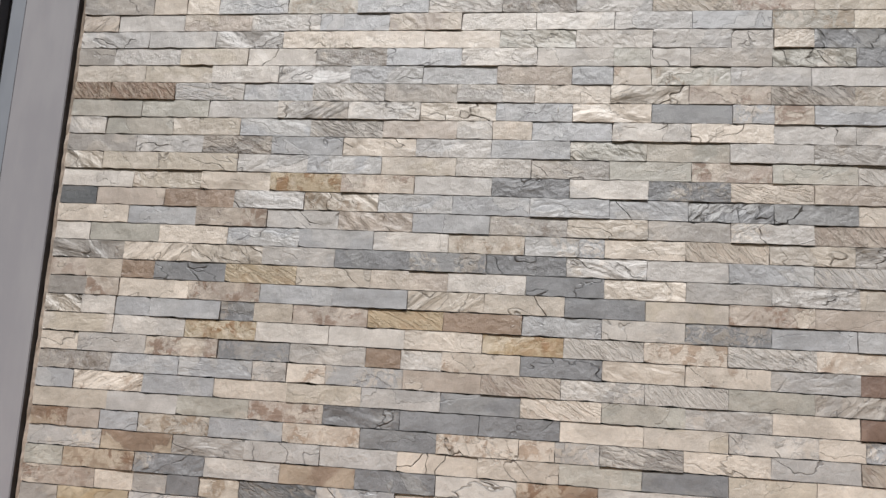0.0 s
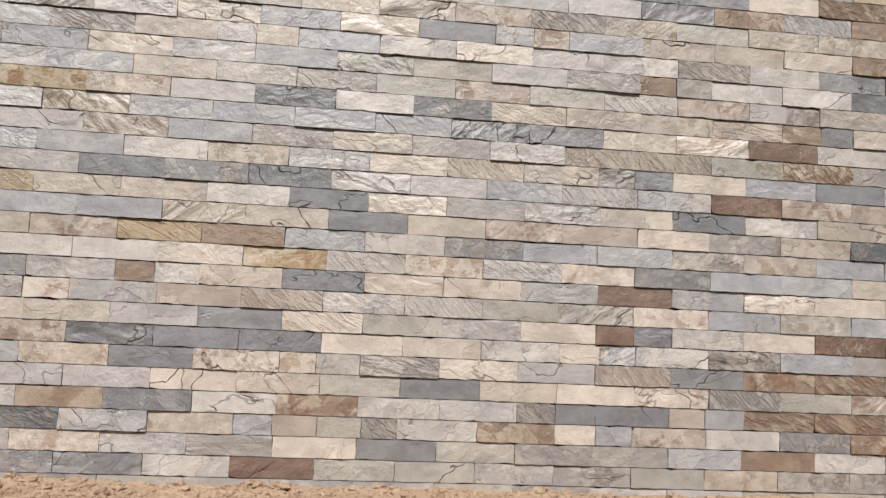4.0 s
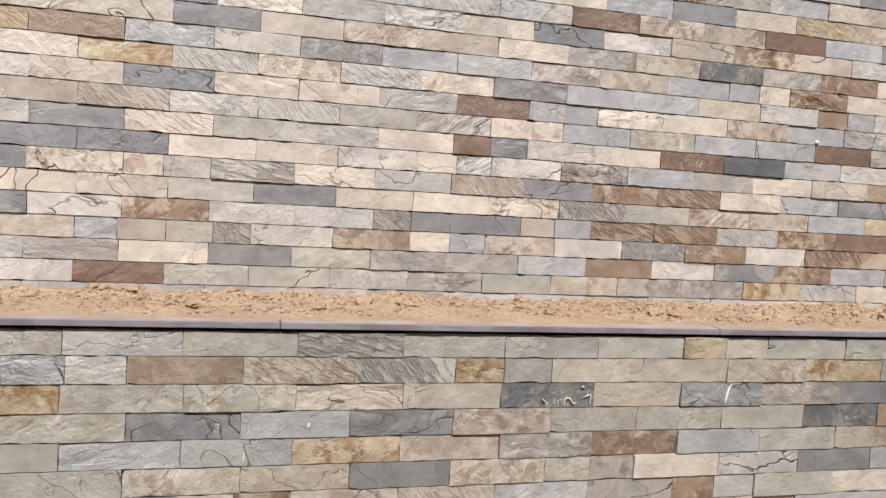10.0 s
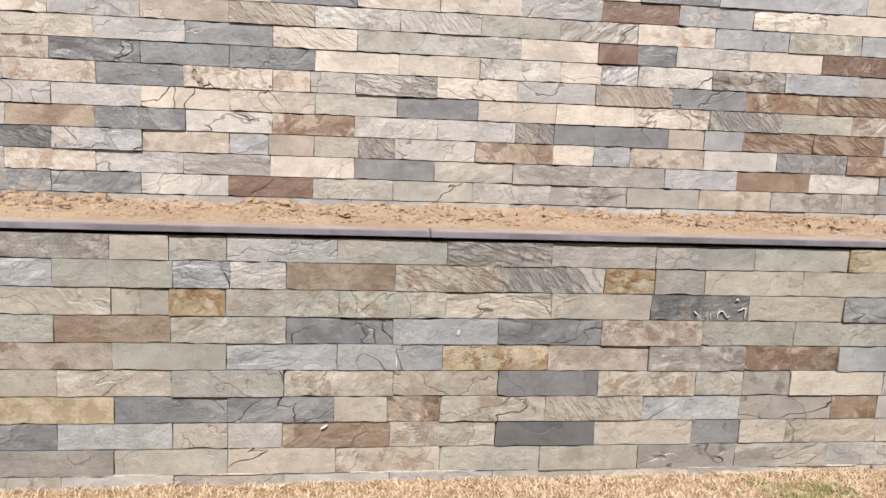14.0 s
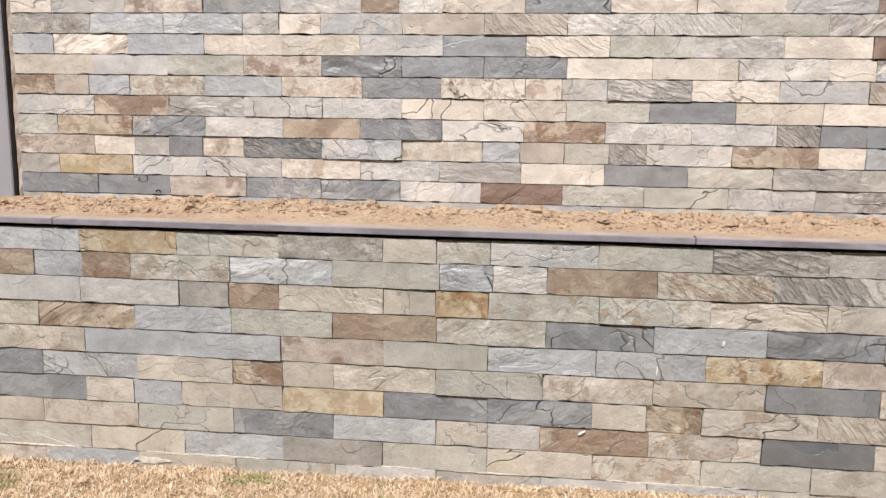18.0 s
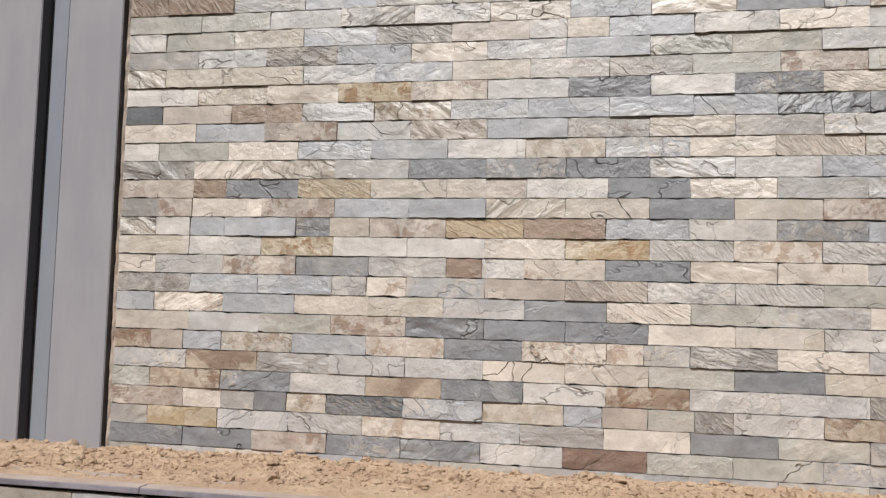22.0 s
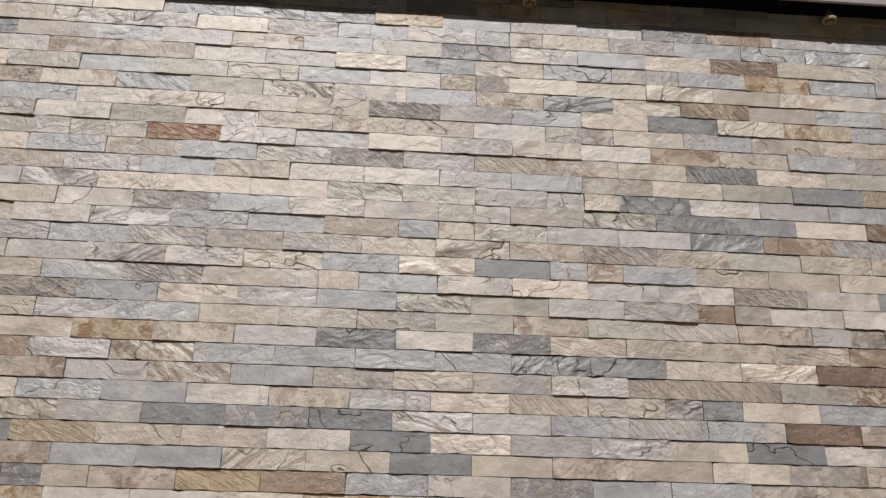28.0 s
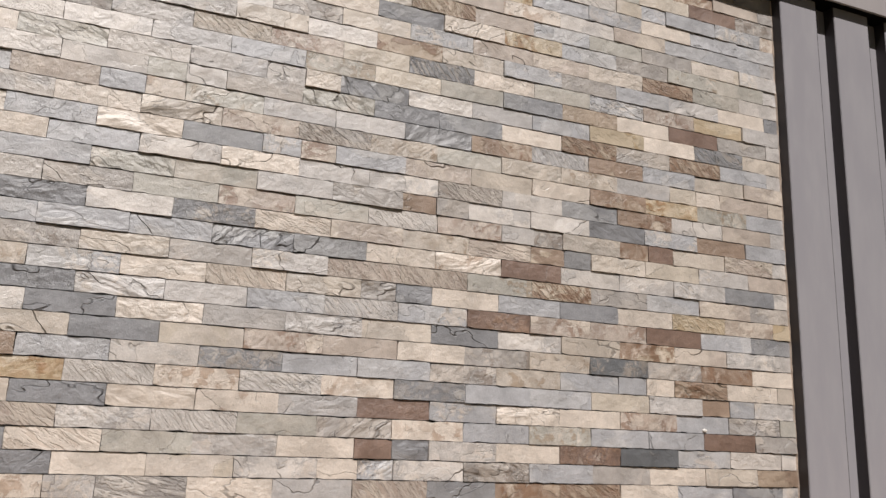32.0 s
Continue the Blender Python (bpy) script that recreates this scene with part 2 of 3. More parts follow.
LOOKS = ("plain", "cracked", "ridged", "stained", "layered")
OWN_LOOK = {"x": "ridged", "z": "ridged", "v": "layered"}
STONES = {}


def slate(key, look_of, dull):
    """The material of one sort of stone; the planter's stone has a duller face."""
    if (key, look_of, dull) not in STONES:
        name, *tones = SLATES[key]
        wash, keep = ((0.975, 0.955, 0.935), 0.88) if dull else ((1.075, 1.045, 1.03), 0.89)
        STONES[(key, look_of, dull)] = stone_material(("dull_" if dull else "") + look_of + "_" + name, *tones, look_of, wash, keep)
    return STONES[(key, look_of, dull)]


def plain_material(name, a, b_, scale=20.0, rough=0.8, bump=0.002, fine=120.0, spec=0.3, metal=0.0):
    b = Nodes(name)
    pos = b.put("NewGeometry", out=0)
    broad = b.noise(pos, scale, 5.0, 0.6, 0.3)
    grain = b.noise(pos, fine, 4.0, 0.6)
    color = b.mix(b.span(broad, 0.38, 0.62), lin(a), lin(b_))
    tone = b.span(grain, 0.25, 0.75, 0.9, 1.08, False)
    color = b.mix(1.0, color, b.put("CombineColor", tone, tone, tone), "MULTIPLY")
    return b.finish(color, rough, b.math("ADD", broad, b.math("MULTIPLY", grain, 0.4)), bump, 0.6, spec, metal)


def metal_material(name, a, b_):
    """Painted sheet metal with a little oil-canning and dust."""
    b = Nodes(name)
    pos = b.put("NewGeometry", out=0)
    dent = b.noise(b.vec("MULTIPLY", pos, (3.0, 3.0, 0.7)), 1.4, 2.0, 0.4)
    dust = b.noise(b.vec("MULTIPLY", pos, (1.0, 1.0, 0.25)), 9.0, 6.0, 0.65)
    fine = b.noise(pos, 260.0, 2.0, 0.5)
    color = b.mix(b.span(dust, 0.35, 0.7), lin(a), lin(b_))
    return b.finish(color, b.span(dust, 0.3, 0.7, 0.36, 0.5), b.math("ADD", dent, b.math("MULTIPLY", fine, 0.004)), 0.02, 0.25, 0.45)


def soil_material():
    b = Nodes("dry_soil")
    pos = b.put("NewGeometry", out=0)
    broad = b.noise(pos, 4.0, 5.0, 0.6, 0.4)
    mid = b.noise(pos, 38.0, 6.0, 0.7, 0.2)
    grain = b.noise(pos, 190.0, 3.0, 0.6)
    color = b.mix(b.span(broad, 0.35, 0.65), lin((188, 164, 139)), lin((176, 150, 126)))
    color = b.mix(b.span(mid, 0.46, 0.34), color, lin((160, 133, 113)))
    color = b.mix(b.span(grain, 0.55, 0.75, 0.0, 0.6), color, lin((196, 176, 156)))
    return b.finish(color, 0.95, b.math("ADD", mid, b.math("MULTIPLY", grain, 0.4)), 0.014, 0.9, 0.1)


def turf_material():
    b = Nodes("dry_turf")
    pos = b.put("NewGeometry", out=0)
    broad = b.noise(pos, 2.2, 4.0, 0.6, 0.4)
    fine = b.noise(pos, 70.0, 5.0, 0.7)
    color = b.mix(b.span(broad, 0.38, 0.68), lin((108, 99, 80)), lin((92, 88, 66)))
    color = b.mix(b.span(fine, 0.52, 0.36), color, lin((84, 72, 52)))
    return b.finish(color, 0.95, fine, 0.02, 0.8, 0.1)


def blade_material(name, a, b_, c):
    b = Nodes(name)
    i = b.put("NewGeometry", out=8)
    color = b.mix(b.span(i, 0.0, 0.6), lin(a), lin(b_))
    color = b.mix(b.span(i, 0.75, 1.0), color, lin(c))
    return b.finish(color, 0.7, None, spec=0.25)


M_MORTAR = plain_material("grey_mortar", (92, 87, 82), (72, 69, 66), 30.0, 0.95)
M_PALE = plain_material("pale_mortar", (158, 148, 137), (136, 127, 118), 30.0, 0.95)
M_SEAL = plain_material("pale_sealant", (222, 206, 192), (200, 186, 174), 40.0, 0.7, 0.003)
M_PANEL = metal_material("mauve_grey_paint", (145, 142, 146), (150, 147, 150))
M_RECESS = metal_material("blue_grey_paint", (132, 135, 142), (136, 139, 146))
# near-black coat that paints the rib flanks as shaded
M_FLANK_SHADE = metal_material("flank_shade_tone", (52, 47, 49), (58, 52, 54))
M_FASCIA = metal_material("warm_grey_paint", (154, 148, 147), (159, 153, 152))
M_SOFFIT = plain_material("black_soffit", (16, 15, 15), (12, 11, 11), 8.0, 0.9, 0.0005, 120.0, 0.05)
M_CAP = plain_material("dark_grey_coping", (136, 130, 136), (114, 108, 114), 5.0, 0.75, 0.0015, 60.0)
M_DUST = plain_material("sandy_dust", (172, 158, 150), (160, 143, 132), 6.0, 0.95, 0.001, 150.0)
M_SOIL = soil_material()
M_TURF = turf_material()
M_THATCH = plain_material("straw_thatch", (172, 146, 116), (132, 110, 82), 26.0, 0.95, 0.012, 140.0, 0.1)
M_STRAW = blade_material("straw_blades", (226, 203, 176), (204, 178, 148), (238, 221, 199))
M_GREEN = blade_material("green_blades", (126, 138, 84), (156, 156, 102), (194, 182, 138))
M_BRASS = plain_material("dull_brass", (172, 150, 92), (120, 104, 70), 80.0, 0.45, 0.001, 300.0, 0.5, 0.6)
M_RING = plain_material("scuffed_white_ring", (196, 190, 178), (150, 142, 128), 60.0, 0.5, 0.001)
M_WIRE = plain_material("pale_cable", (190, 186, 178), (170, 166, 158), 60.0, 0.5, 0.0005)
M_LIME = plain_material("pale_lime", (206, 197, 184), (178, 168, 154), 50.0, 0.9, 0.003, 200.0)
M_SMEAR = plain_material("white_smear", (226, 222, 214), (206, 202, 196), 90.0, 0.8, 0.001)


# ---- building helpers ----
def part(name, bm, material, parent=None, label=""):
    mesh = bpy.data.meshes.new(name)
    bm.to_mesh(mesh)
    bm.free()
    mesh.materials.append(material)
    ob = new(name, mesh)
    if parent:
        ob.parent = parent
    return tagged(ob, label)


def box_bm(x0, x1, y0, y1, z0, z1, bevel=0.0, segments=1):
    bm = bmesh.new()
    bmesh.ops.create_cube(bm, size=1)
    for v in bm.verts:
        v.co = ((x0 + x1) / 2 + v.co.x * (x1 - x0), (y0 + y1) / 2 + v.co.y * (y1 - y0), (z0 + z1) / 2 + v.co.z * (z1 - z0))
    if bevel:
        bmesh.ops.bevel(bm, geom=bm.edges[:], offset=bevel, segments=segments, affect="EDGES")
    return bm


def root(name, label, category, group="", kind="", at=(0, 0, 0)):
    ob = new(name)
    ob.location = at
    return tagged(ob, label, category, group, kind)


def smooth(mesh):
    mesh.polygons.foreach_set("use_smooth", [True] * len(mesh.polygons))


# ---- ground ----
def ground_height(x, y):
    near = max(0.0, 1 - abs(x) / 12) * max(0.0, 1 - abs(y + 2) / 10)
    return GROUND_Z + 0.010 * max(-4.0, min(4.0, x)) + near * 0.025 * noise.noise((x * 1.7, y * 1.7, 3.0))


def build_ground():
    xs = [-600, -200, -60, -20, -10] + [-6 + 0.15 * n for n in range(87)] + [10, 20, 60, 200, 600]
    ys = [-600, -200, -60, -20, -9] + [-5 + 0.15 * n for n in range(37)] + [2, 8, 30, 120, 600]
    verts = [(x, y, ground_height(x, y)) for y in ys for x in xs]
    w = len(xs)
    faces = [(j * w + i, j * w + i + 1, (j + 1) * w + i + 1, (j + 1) * w + i) for j in range(len(ys) - 1) for i in range(w - 1)]
    mesh = bpy.data.meshes.new("ground")
    mesh.from_pydata(verts, [], faces)
    mesh.materials.append(M_TURF)
    smooth(mesh)
    return tagged(new("ground", mesh), "dry lawn of straw-coloured turf with green patches", "lawn", kind="structure")


build_ground()

# ---- the house wall behind the stone ----
bm = box_bm(WALL_L - 0.004, 11.0, 0.034, 0.30, -0.2, 6.2)
bmesh.ops.create_cube(bm, size=1, matrix=Matrix.Translation(((WALL_L - 9.0) / 2, 0.187, 3.0)) @ Matrix.Diagonal((9.0 + WALL_L - 0.01, 0.226, 6.4, 1)))
wall_back = part("wall_back", bm, M_MORTAR)
tagged(wall_back, "grey mortared wall behind the stone cladding", "wall", kind="structure")


# ---- cladding of painted metal ----
RIB_DEPTH = 0.088


def clad(name, start, count, way, RIB, GAP, set_back, back, flank, words):
    wall = root(name, "mauve-grey painted metal cladding with deep box ribs", "cladding", kind="structure")
    end = start + way * count * (RIB + GAP)
    part("recess_sheet", box_bm(min(start, end), max(start, end), set_back, set_back + 0.03, 0.95, SOFFIT_Z - 0.002), back, wall, words[0])
    for n in range(count):
        a = start + way * n * (RIB + GAP)
        x0, x1 = sorted((a, a + way * RIB))
        # a long lower sheet and an upper one, meeting in a fine seam
        for z0, z1 in ((0.95, SOFFIT_Z - 0.003),) if way < 0 else ((0.95, 1.318), (1.321, SOFFIT_Z - 0.003)):
            rib = part("rib", box_bm(x0, x1, set_back - RIB_DEPTH, set_back - 0.001, z0, z1, 0.004, 2), M_PANEL, wall)
            # dark strips added over both flanks stand in for their shade
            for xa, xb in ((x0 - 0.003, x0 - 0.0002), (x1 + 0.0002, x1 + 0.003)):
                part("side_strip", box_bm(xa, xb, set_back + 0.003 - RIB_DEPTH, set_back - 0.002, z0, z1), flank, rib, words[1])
    return wall


clad("wall_cladding_left", WALL_L - 0.006, 8, -1, 0.330, 0.170, 0.034, M_RECESS, M_FLANK_SHADE, ("blue-grey recessed metal sheet", "added dark strip standing for the shade on the rib's flank"))
clad("wall_cladding_right", WALL_R + 0.006, 9, 1, 0.332, 0.170, 0.0, M_PANEL, M_FLANK_SHADE, ("", "added dark strip standing for the shade on the rib's flank"))

# ---- soffit and fascia ----
soffit = part("soffit", box_bm(-9, 11, FASCIA_Y + 0.02, 0.30, SOFFIT_Z, SOFFIT_Z + 0.05), M_SOFFIT)
tagged(soffit, "black soffit under the eaves", "soffit", kind="structure")
fascia = root("fascia", "warm grey painted metal fascia board along the eaves", "fascia", kind="structure")
part("fascia_board", box_bm(-9, 11, FASCIA_Y, FASCIA_Y + 0.018, SOFFIT_Z - 0.004, 5.9, 0.003), M_FASCIA, fascia)
part("roof_top", box_bm(-9, 11, FASCIA_Y + 0.0, 3.0, 5.901, 5.96), M_SOFFIT, fascia)


# ---- stones ----
def stone_data(length, height, seed):
    """Vertices and faces of one split stone; the face looks along -y, the back lies at y = 0.03."""
    rng = random.Random(seed)
    nx, nz = (9, 3) if length > 0.3 else (5, 3)
    verts, faces = [], []
    ph = rng.uniform(0, 100)
    tilt, lean = rng.uniform(-0.003, 0.003), rng.uniform(-0.0024, 0.0024)
    for j in range(nz + 1):
        for i in range(nx + 1):
            u, v = i / nx - 0.5, j / nz - 0.5
            edge = i in (0, nx) or j in (0, nz)
            x = u * length + (rng.uniform(-0.0022, 0.0022) if not edge else 0)
            z = v * height
            if edge:
                x += rng.uniform(-0.0013, 0.0013) if i in (0, nx) else 0
                z += rng.uniform(-0.0016, 0.0016) if j in (0, nz) else 0
                if j in (0, nz) and rng.random() < 0.09:
                    z -= math.copysign(rng.uniform(0.002, 0.006), v)
            if (i in (0, nx)) and (j in (0, nz)) and rng.random() < 0.045:
                x -= math.copysign(rng.uniform(0.002, 0.005), u)
                z -= math.copysign(rng.uniform(0.002, 0.006), v)
            y = -0.004 + tilt * u * 2 + lean * v * 2 + 0.0022 * noise.noise((u * 4 + ph, v * 1.5, ph))
            verts.append((x, y, z))
    w = nx + 1
    for j in range(nz):
        for i in range(nx):
            faces.append((j * w + i, j * w + i + 1, (j + 1) * w + i + 1, (j + 1) * w + i))
    ring = [i for i in range(w)] + [j * w + nx for j in range(1, nz + 1)] + [nz * w + i for i in range(nx - 1, -1, -1)] + [j * w for j in range(nz - 1, 0, -1)]
    base = len(verts)
    for k in ring:
        x, y, z = verts[k]
        verts.append((x, 0.033, z))
    for k in range(len(ring)):
        l = (k + 1) % len(ring)
        faces.append((ring[l], ring[k], base + k, base + l))
    return verts, faces


GAPW = 0.0024
FULL = [stone_data(0.392 - GAPW, COURSE - 0.0044, 100 + n) for n in range(16)]
HALF = [stone_data(0.196 - GAPW, COURSE - 0.0044, 300 + n) for n in range(8)]
MESHES = {}


def stone_mesh(pool, n, key, look_of, dull):
    if (pool, n, key, look_of, dull) not in MESHES:
        verts, faces = (FULL if pool == "full" else HALF)[n]
        mesh = bpy.data.meshes.new("stone")
        mesh.from_pydata(verts, [], faces)
        mesh.materials.append(slate(key, look_of, dull))
        MESHES[(pool, n, key, look_of, dull)] = mesh
    return MESHES[(pool, n, key, look_of, dull)]


def parse(text):
    """Stones of one course: a letter for the sort, a digit for its look; two in brackets are a stone split in halves."""
    out, half = [], None
    for c in text.replace(" ", ""):
        if c == "(":
            half = []
            out.append(half)
        elif c == ")":
            half = None
        elif c.isdigit():
            out[-1][-1] = (out[-1][-1][0], LOOKS[int(c)])
        elif half is not None:
            half.append((c, OWN_LOOK.get(c, "plain")))
        else:
            out.append([(c, OWN_LOOK.get(c, "plain"))])
    return out


def joint(n):
    return 0.1975 * n if n < 0 else 0.1953 * n


class Joined:
    def __init__(self):
        self.verts, self.faces, self.slots, self.used = [], [], [], []

    def add(self, data, at, scale, material):
        verts, faces = data
        base = len(self.verts)
        self.verts += [(at[0] + v[0] * scale, at[1] + v[1], at[2] + v[2]) for v in verts]
        self.faces += [tuple(base + i for i in f) for f in faces]
        if material not in self.used:
            self.used.append(material)
        self.slots += [self.used.index(material)] * len(faces)

    def build(self, name, parent, label):
        mesh = bpy.data.meshes.new(name)
        mesh.from_pydata(self.verts, [], self.faces)
        for material in self.used:
            mesh.materials.append(material)
        mesh.polygons.foreach_set("material_index", self.slots)
        ob = new(name, mesh)
        ob.parent = parent
        return tagged(ob, label, kind="stuff")


def lay(x0, x1, z, y, sort, parent, joined, rng, proud=0.009, tall=1.0):
    """One stone between two joints of a course."""
    width = x1 - x0
    key, look_of = sort
    pool, full = ("full", 0.392) if width > 0.3 else ("half", 0.196)
    n = rng.randrange(16 if pool == "full" else 8)
    at = ((x0 + x1) / 2, y - rng.random() ** (2.0 if z < 2.7 else 1.7) * (proud if z < 2.7 else 0.0105), z)
    if joined is not None:
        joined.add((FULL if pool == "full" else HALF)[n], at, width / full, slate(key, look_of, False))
        return
    ob = new("stone", stone_mesh(pool, n, key, look_of, y < -0.5))
    ob.location, ob.scale = at, (width / full, 1, tall)
    ob.parent = parent


# Courses of the house wall from the soil upwards; one letter for each stone, from the left end to the right.
COURSES = {
    10: "n g c b m n g b g n m g b n n g c g b",
    11: "s s1 p3 s s1 w d n n1 g m n t3 m3 m3 o3 g1 c",
    12: "m o g1 g1 c3 g1 m c s n m m b r w s r3 b w",
    13: "p3 (cm1) (se3) k2 b1 e3 (b1p) (nm2) w1 r3 (cb) p3 w s3 r3 w1 r2 r",
    14: "n r3 s1 w r s w1 r3 w3 g (m2s) s1 (pb) r2 r2 g2 r3 d m",
    15: "g1 r m4 g1 g c1 c1 n s t c c1 z n p3 e3 b o",
    16: "r3 (pb) e1 b c3 s c1 (cg3) z c1 g1 p2 s1 r r2 c b1 s1 g",
    17: "e g n1 p3 s4 s s1 c t w1 (cb4) w1 m4 b m c e1 r",
    18: "b c4 b c t g s1 c2 n w3 c (ds4) w3 c d3 k b w w",
    19: "m3 b b (wc) b p p2 w3 w2 n1 m4 c3 b n3 b b1 d m",
    20: "c1 g p3 s3 w (rw) c s1 c1 c g1 d b c4 c p3 b m4 n",
    21: "t w1 o3 w w c o3 w2 c w2 c3 s3 b b t g1 (rb) g",
    22: "e4 (wb) b (s1e) p3 o2 r b w s b1 b m3 e3 b (bc) r4 c e",
    23: "(mp3) c1 p3 b b e4 e1 s t p3 p c m3 e3 k m3 r3 c",
    24: "p3 (pr) s1 o2 e1 p w s1 c1 g g4 e s1 w e1 r3 p1 w w",
    25: "m4 c4 e4 g s s s1 g4 g b g2 b d p3 p3 d b s",
    26: "w n c b1 b w e3 b c c2 e1 (m4s) c b s c o2 p3 o",
    27: "c b p3 g1 p4 b m3 e1 m g1 p2 p2 n r2 m1 b p m",
    28: "k p r g4 e4 b b b b1 s4 s1 c c4 d w w w3 s w",
    29: "w t1 c1 o p3 g s1 w s c2 p e3 p2 (rs) e t g p",
    30: "e4 t1 t1 g1 b t w m1 n p3 n w2 p3 (gm) e (r3d) e p2 w",
    31: "m1 g1 m2 b1 c1 g b n4 n g m1 (rm) w w1 s b r b",
    32: "w n t1 b z p (w1c) b w1 c1 g1 w m2 w s1 r w1 p g",
    33: "n n g m4 w1 e4 b c4 s (b1p3) b p1 e c1 r3 o3 n b",
    34: "r2 r2 g2 b w2 m m c1 e4 p3 m2 e3 n e e3 g (tc) p p",
    35: "e t1 w g4 b1 b p (bc) n g g s4 r3 g2 r b e p",
    36: "m g t w1 m3 b1 w w (nw1) m n4 s1 s c r2 m r2 b1 g",
    37: "g1 g g4 c c c n4 w g1 (w1c) s1 w g b o c s2 e",
    38: "v g p w1 b p w w g1 b n t n s r c d m g",
    39: "m1 (cc) b n b w2 m3 g e2 p3 t s2 c n b2 p3 o g1",
    40: "w1 w (nw) n x w g c m e1 w r e1 b m b1 g1 c s",
    41: "n g w n w p e3 p1 w m e b p1 p c r2 n1 w",
    42: "w b b1 w e4 t e1 z m b1 c s1 c1 o b m n n g",
    43: "g p3 c b4 n e4 w b p s4 e4 r2 p b n1 m t g",
    44: "r c n1 b n n1 b w (e3m3) c t c4 p c w p b b g",
    45: "n1 w p3 e w g c s e3 b1 m b o3 b b c b1 b",
    46: "t s1 m b1 g t1 b n s1 w b c r2 e w2 (tb) b b c",
    47: "g p w1 g1 c w3 b w (be) t m b b1 b4 n t d m1",
    48: "g g w1 c b b4 s o3 b m b s1 r3 g b4 n r3 p m",
    49: "b m g4 b s m b1 s p3 b m4 s b t3 m r3 o m",
    50: "s m b s m b m s b s m b s b m s m b s",
}

wall_stone = root("wall_stone", "house wall clad in courses of mixed split slate, grey, cream, blue and rust-brown", "stone wall", kind="structure")
rest = Joined()
rng = random.Random(7)
for course, text in COURSES.items():
    keys = parse(text)
    ends = [WALL_L + 0.014] + [joint(n) for n in range(-12 if course % 2 else -13, 22, 2)] + [WALL_R]
    slip = rng.uniform(-0.008, 0.008)
    ends = ends[:1] + [e + slip + rng.uniform(-0.006, 0.006) for e in ends[1:-1]] + ends[-1:]
    parent, joined = (wall_stone, None) if 11 <= course <= 26 else (None, rest)
    for n in range(len(ends) - 1):
        sorts = keys[n % len(keys)]
        x0, x1, z = ends[n], ends[n + 1], course * COURSE + COURSE / 2
        mids = [x0, (x0 + x1) / 2 + rng.uniform(-0.02, 0.02), x1] if len(sorts) == 2 else [x0, x1]
        for a, b2, sort in zip(mids, mids[1:], sorts):
            lay(a, b2, z, 0.0, sort, parent, joined, rng)
rest.build("upper_stones", wall_stone, "higher courses of mixed split slate")

# sealant between the stone and the metal at both ends
for x in (WALL_L + 0.007, WALL_R - 0.001):
    bm = bmesh.new()
    srng = random.Random(int(x * 10))
    rows = []
    for k in range(80):
        z = 1.0 + 4.0 * k / 79
        w = 0.008 + 0.007 * noise.noise((x, z * 9, 2.0))
        rows.append([bm.verts.new((x - w, 0.02, z)), bm.verts.new((x - w * 0.4, -0.014 - 0.008 * srng.random(), z)), bm.verts.new((x + w, 0.004, z))])
    for a, b2 in zip(rows, rows[1:]):
        for k in range(2):
            bm.faces.new((a[k], a[k + 1], b2[k + 1], b2[k]))
    part("sealant_bead", bm, M_SEAL, wall_stone, "pale uneven sealant bead")

# ---- planter ----
planter = root("planter_wall", "low planter wall faced with large split slate stones", "planter", kind="structure")
part("core", box_bm(-7.0, 8.0, PLANTER_Y + 0.010, PLANTER_Y + 0.16, -0.1, 1.080), M_PALE, planter)
part("mortar_bed", box_bm(-7.0, 8.0, PLANTER_Y + 0.085, PLANTER_Y + 0.15, 1.0801, 1.1049), M_MORTAR, planter, "dark recessed mortar bed")
# Rows from the coping downwards: where the first stone begins, and its letters.
PLANTER_ROWS = [
    (0.119, "g t d p b o3 n m3 (en3) g n m2 m m n (oe) n1 n t g b m n"),
    (0.326, "t m b r (br3) n b4 n (b4w3) r3 t2 z (o3m) e e e3 o3 n t g m b"),
    (0.119, "g g g r g1 g (mr) e (eo3) n3 n v e k e s1 m3 s t g n b e"),
    (0.326, "m t d t r4 b1 n r n3 s1 b s4 p3 n n n k r t g b n m"),
    (0.119, "b g t e3 e3 b b p3 n b b1 o3 p3 m3 r3 b1 n e b t g m n"),
    (0.326, "t n g s b1 e (re) e n1 e3 e3 s e3 (n3m) c g1 s b t n g e b"),
    (0.119, "g b t s s (eb) e1 o3 s s1 (er3) e1 e2 b m1 (rg) n t e g n b t"),
    (0.326, "e n t p t3 n1 s b (eg1) r e k e (se) t1 e1 b g t n e b g"),
    (0.119, "b t g n n t1 b m n t1 t n n m1 m g n1 t b n g t m"),
    (0.326, "n m g e b t n g m g b n t g e g m b n g t m e"),
]
prng = random.Random(11)
for n, (first, text) in enumerate(PLANTER_ROWS):
    z = 1.102 - COURSE * (n + 0.5)
    keys = parse(text)
    ends = [first + 0.394 * (k - 10) + prng.uniform(-0.006, 0.006) for k in range(len(keys) + 1)]
    for x0, x1, key in zip(ends, ends[1:], keys):
        mids = [x0, (x0 + x1) / 2, x1] if len(key) == 2 else [x0, x1]
        for a, b2, one in zip(mids, mids[1:], key):
            lay(a, b2, z if n else z - 0.005, PLANTER_Y, one, planter, None, prng, 0.010, 1.0 if n else 0.92)

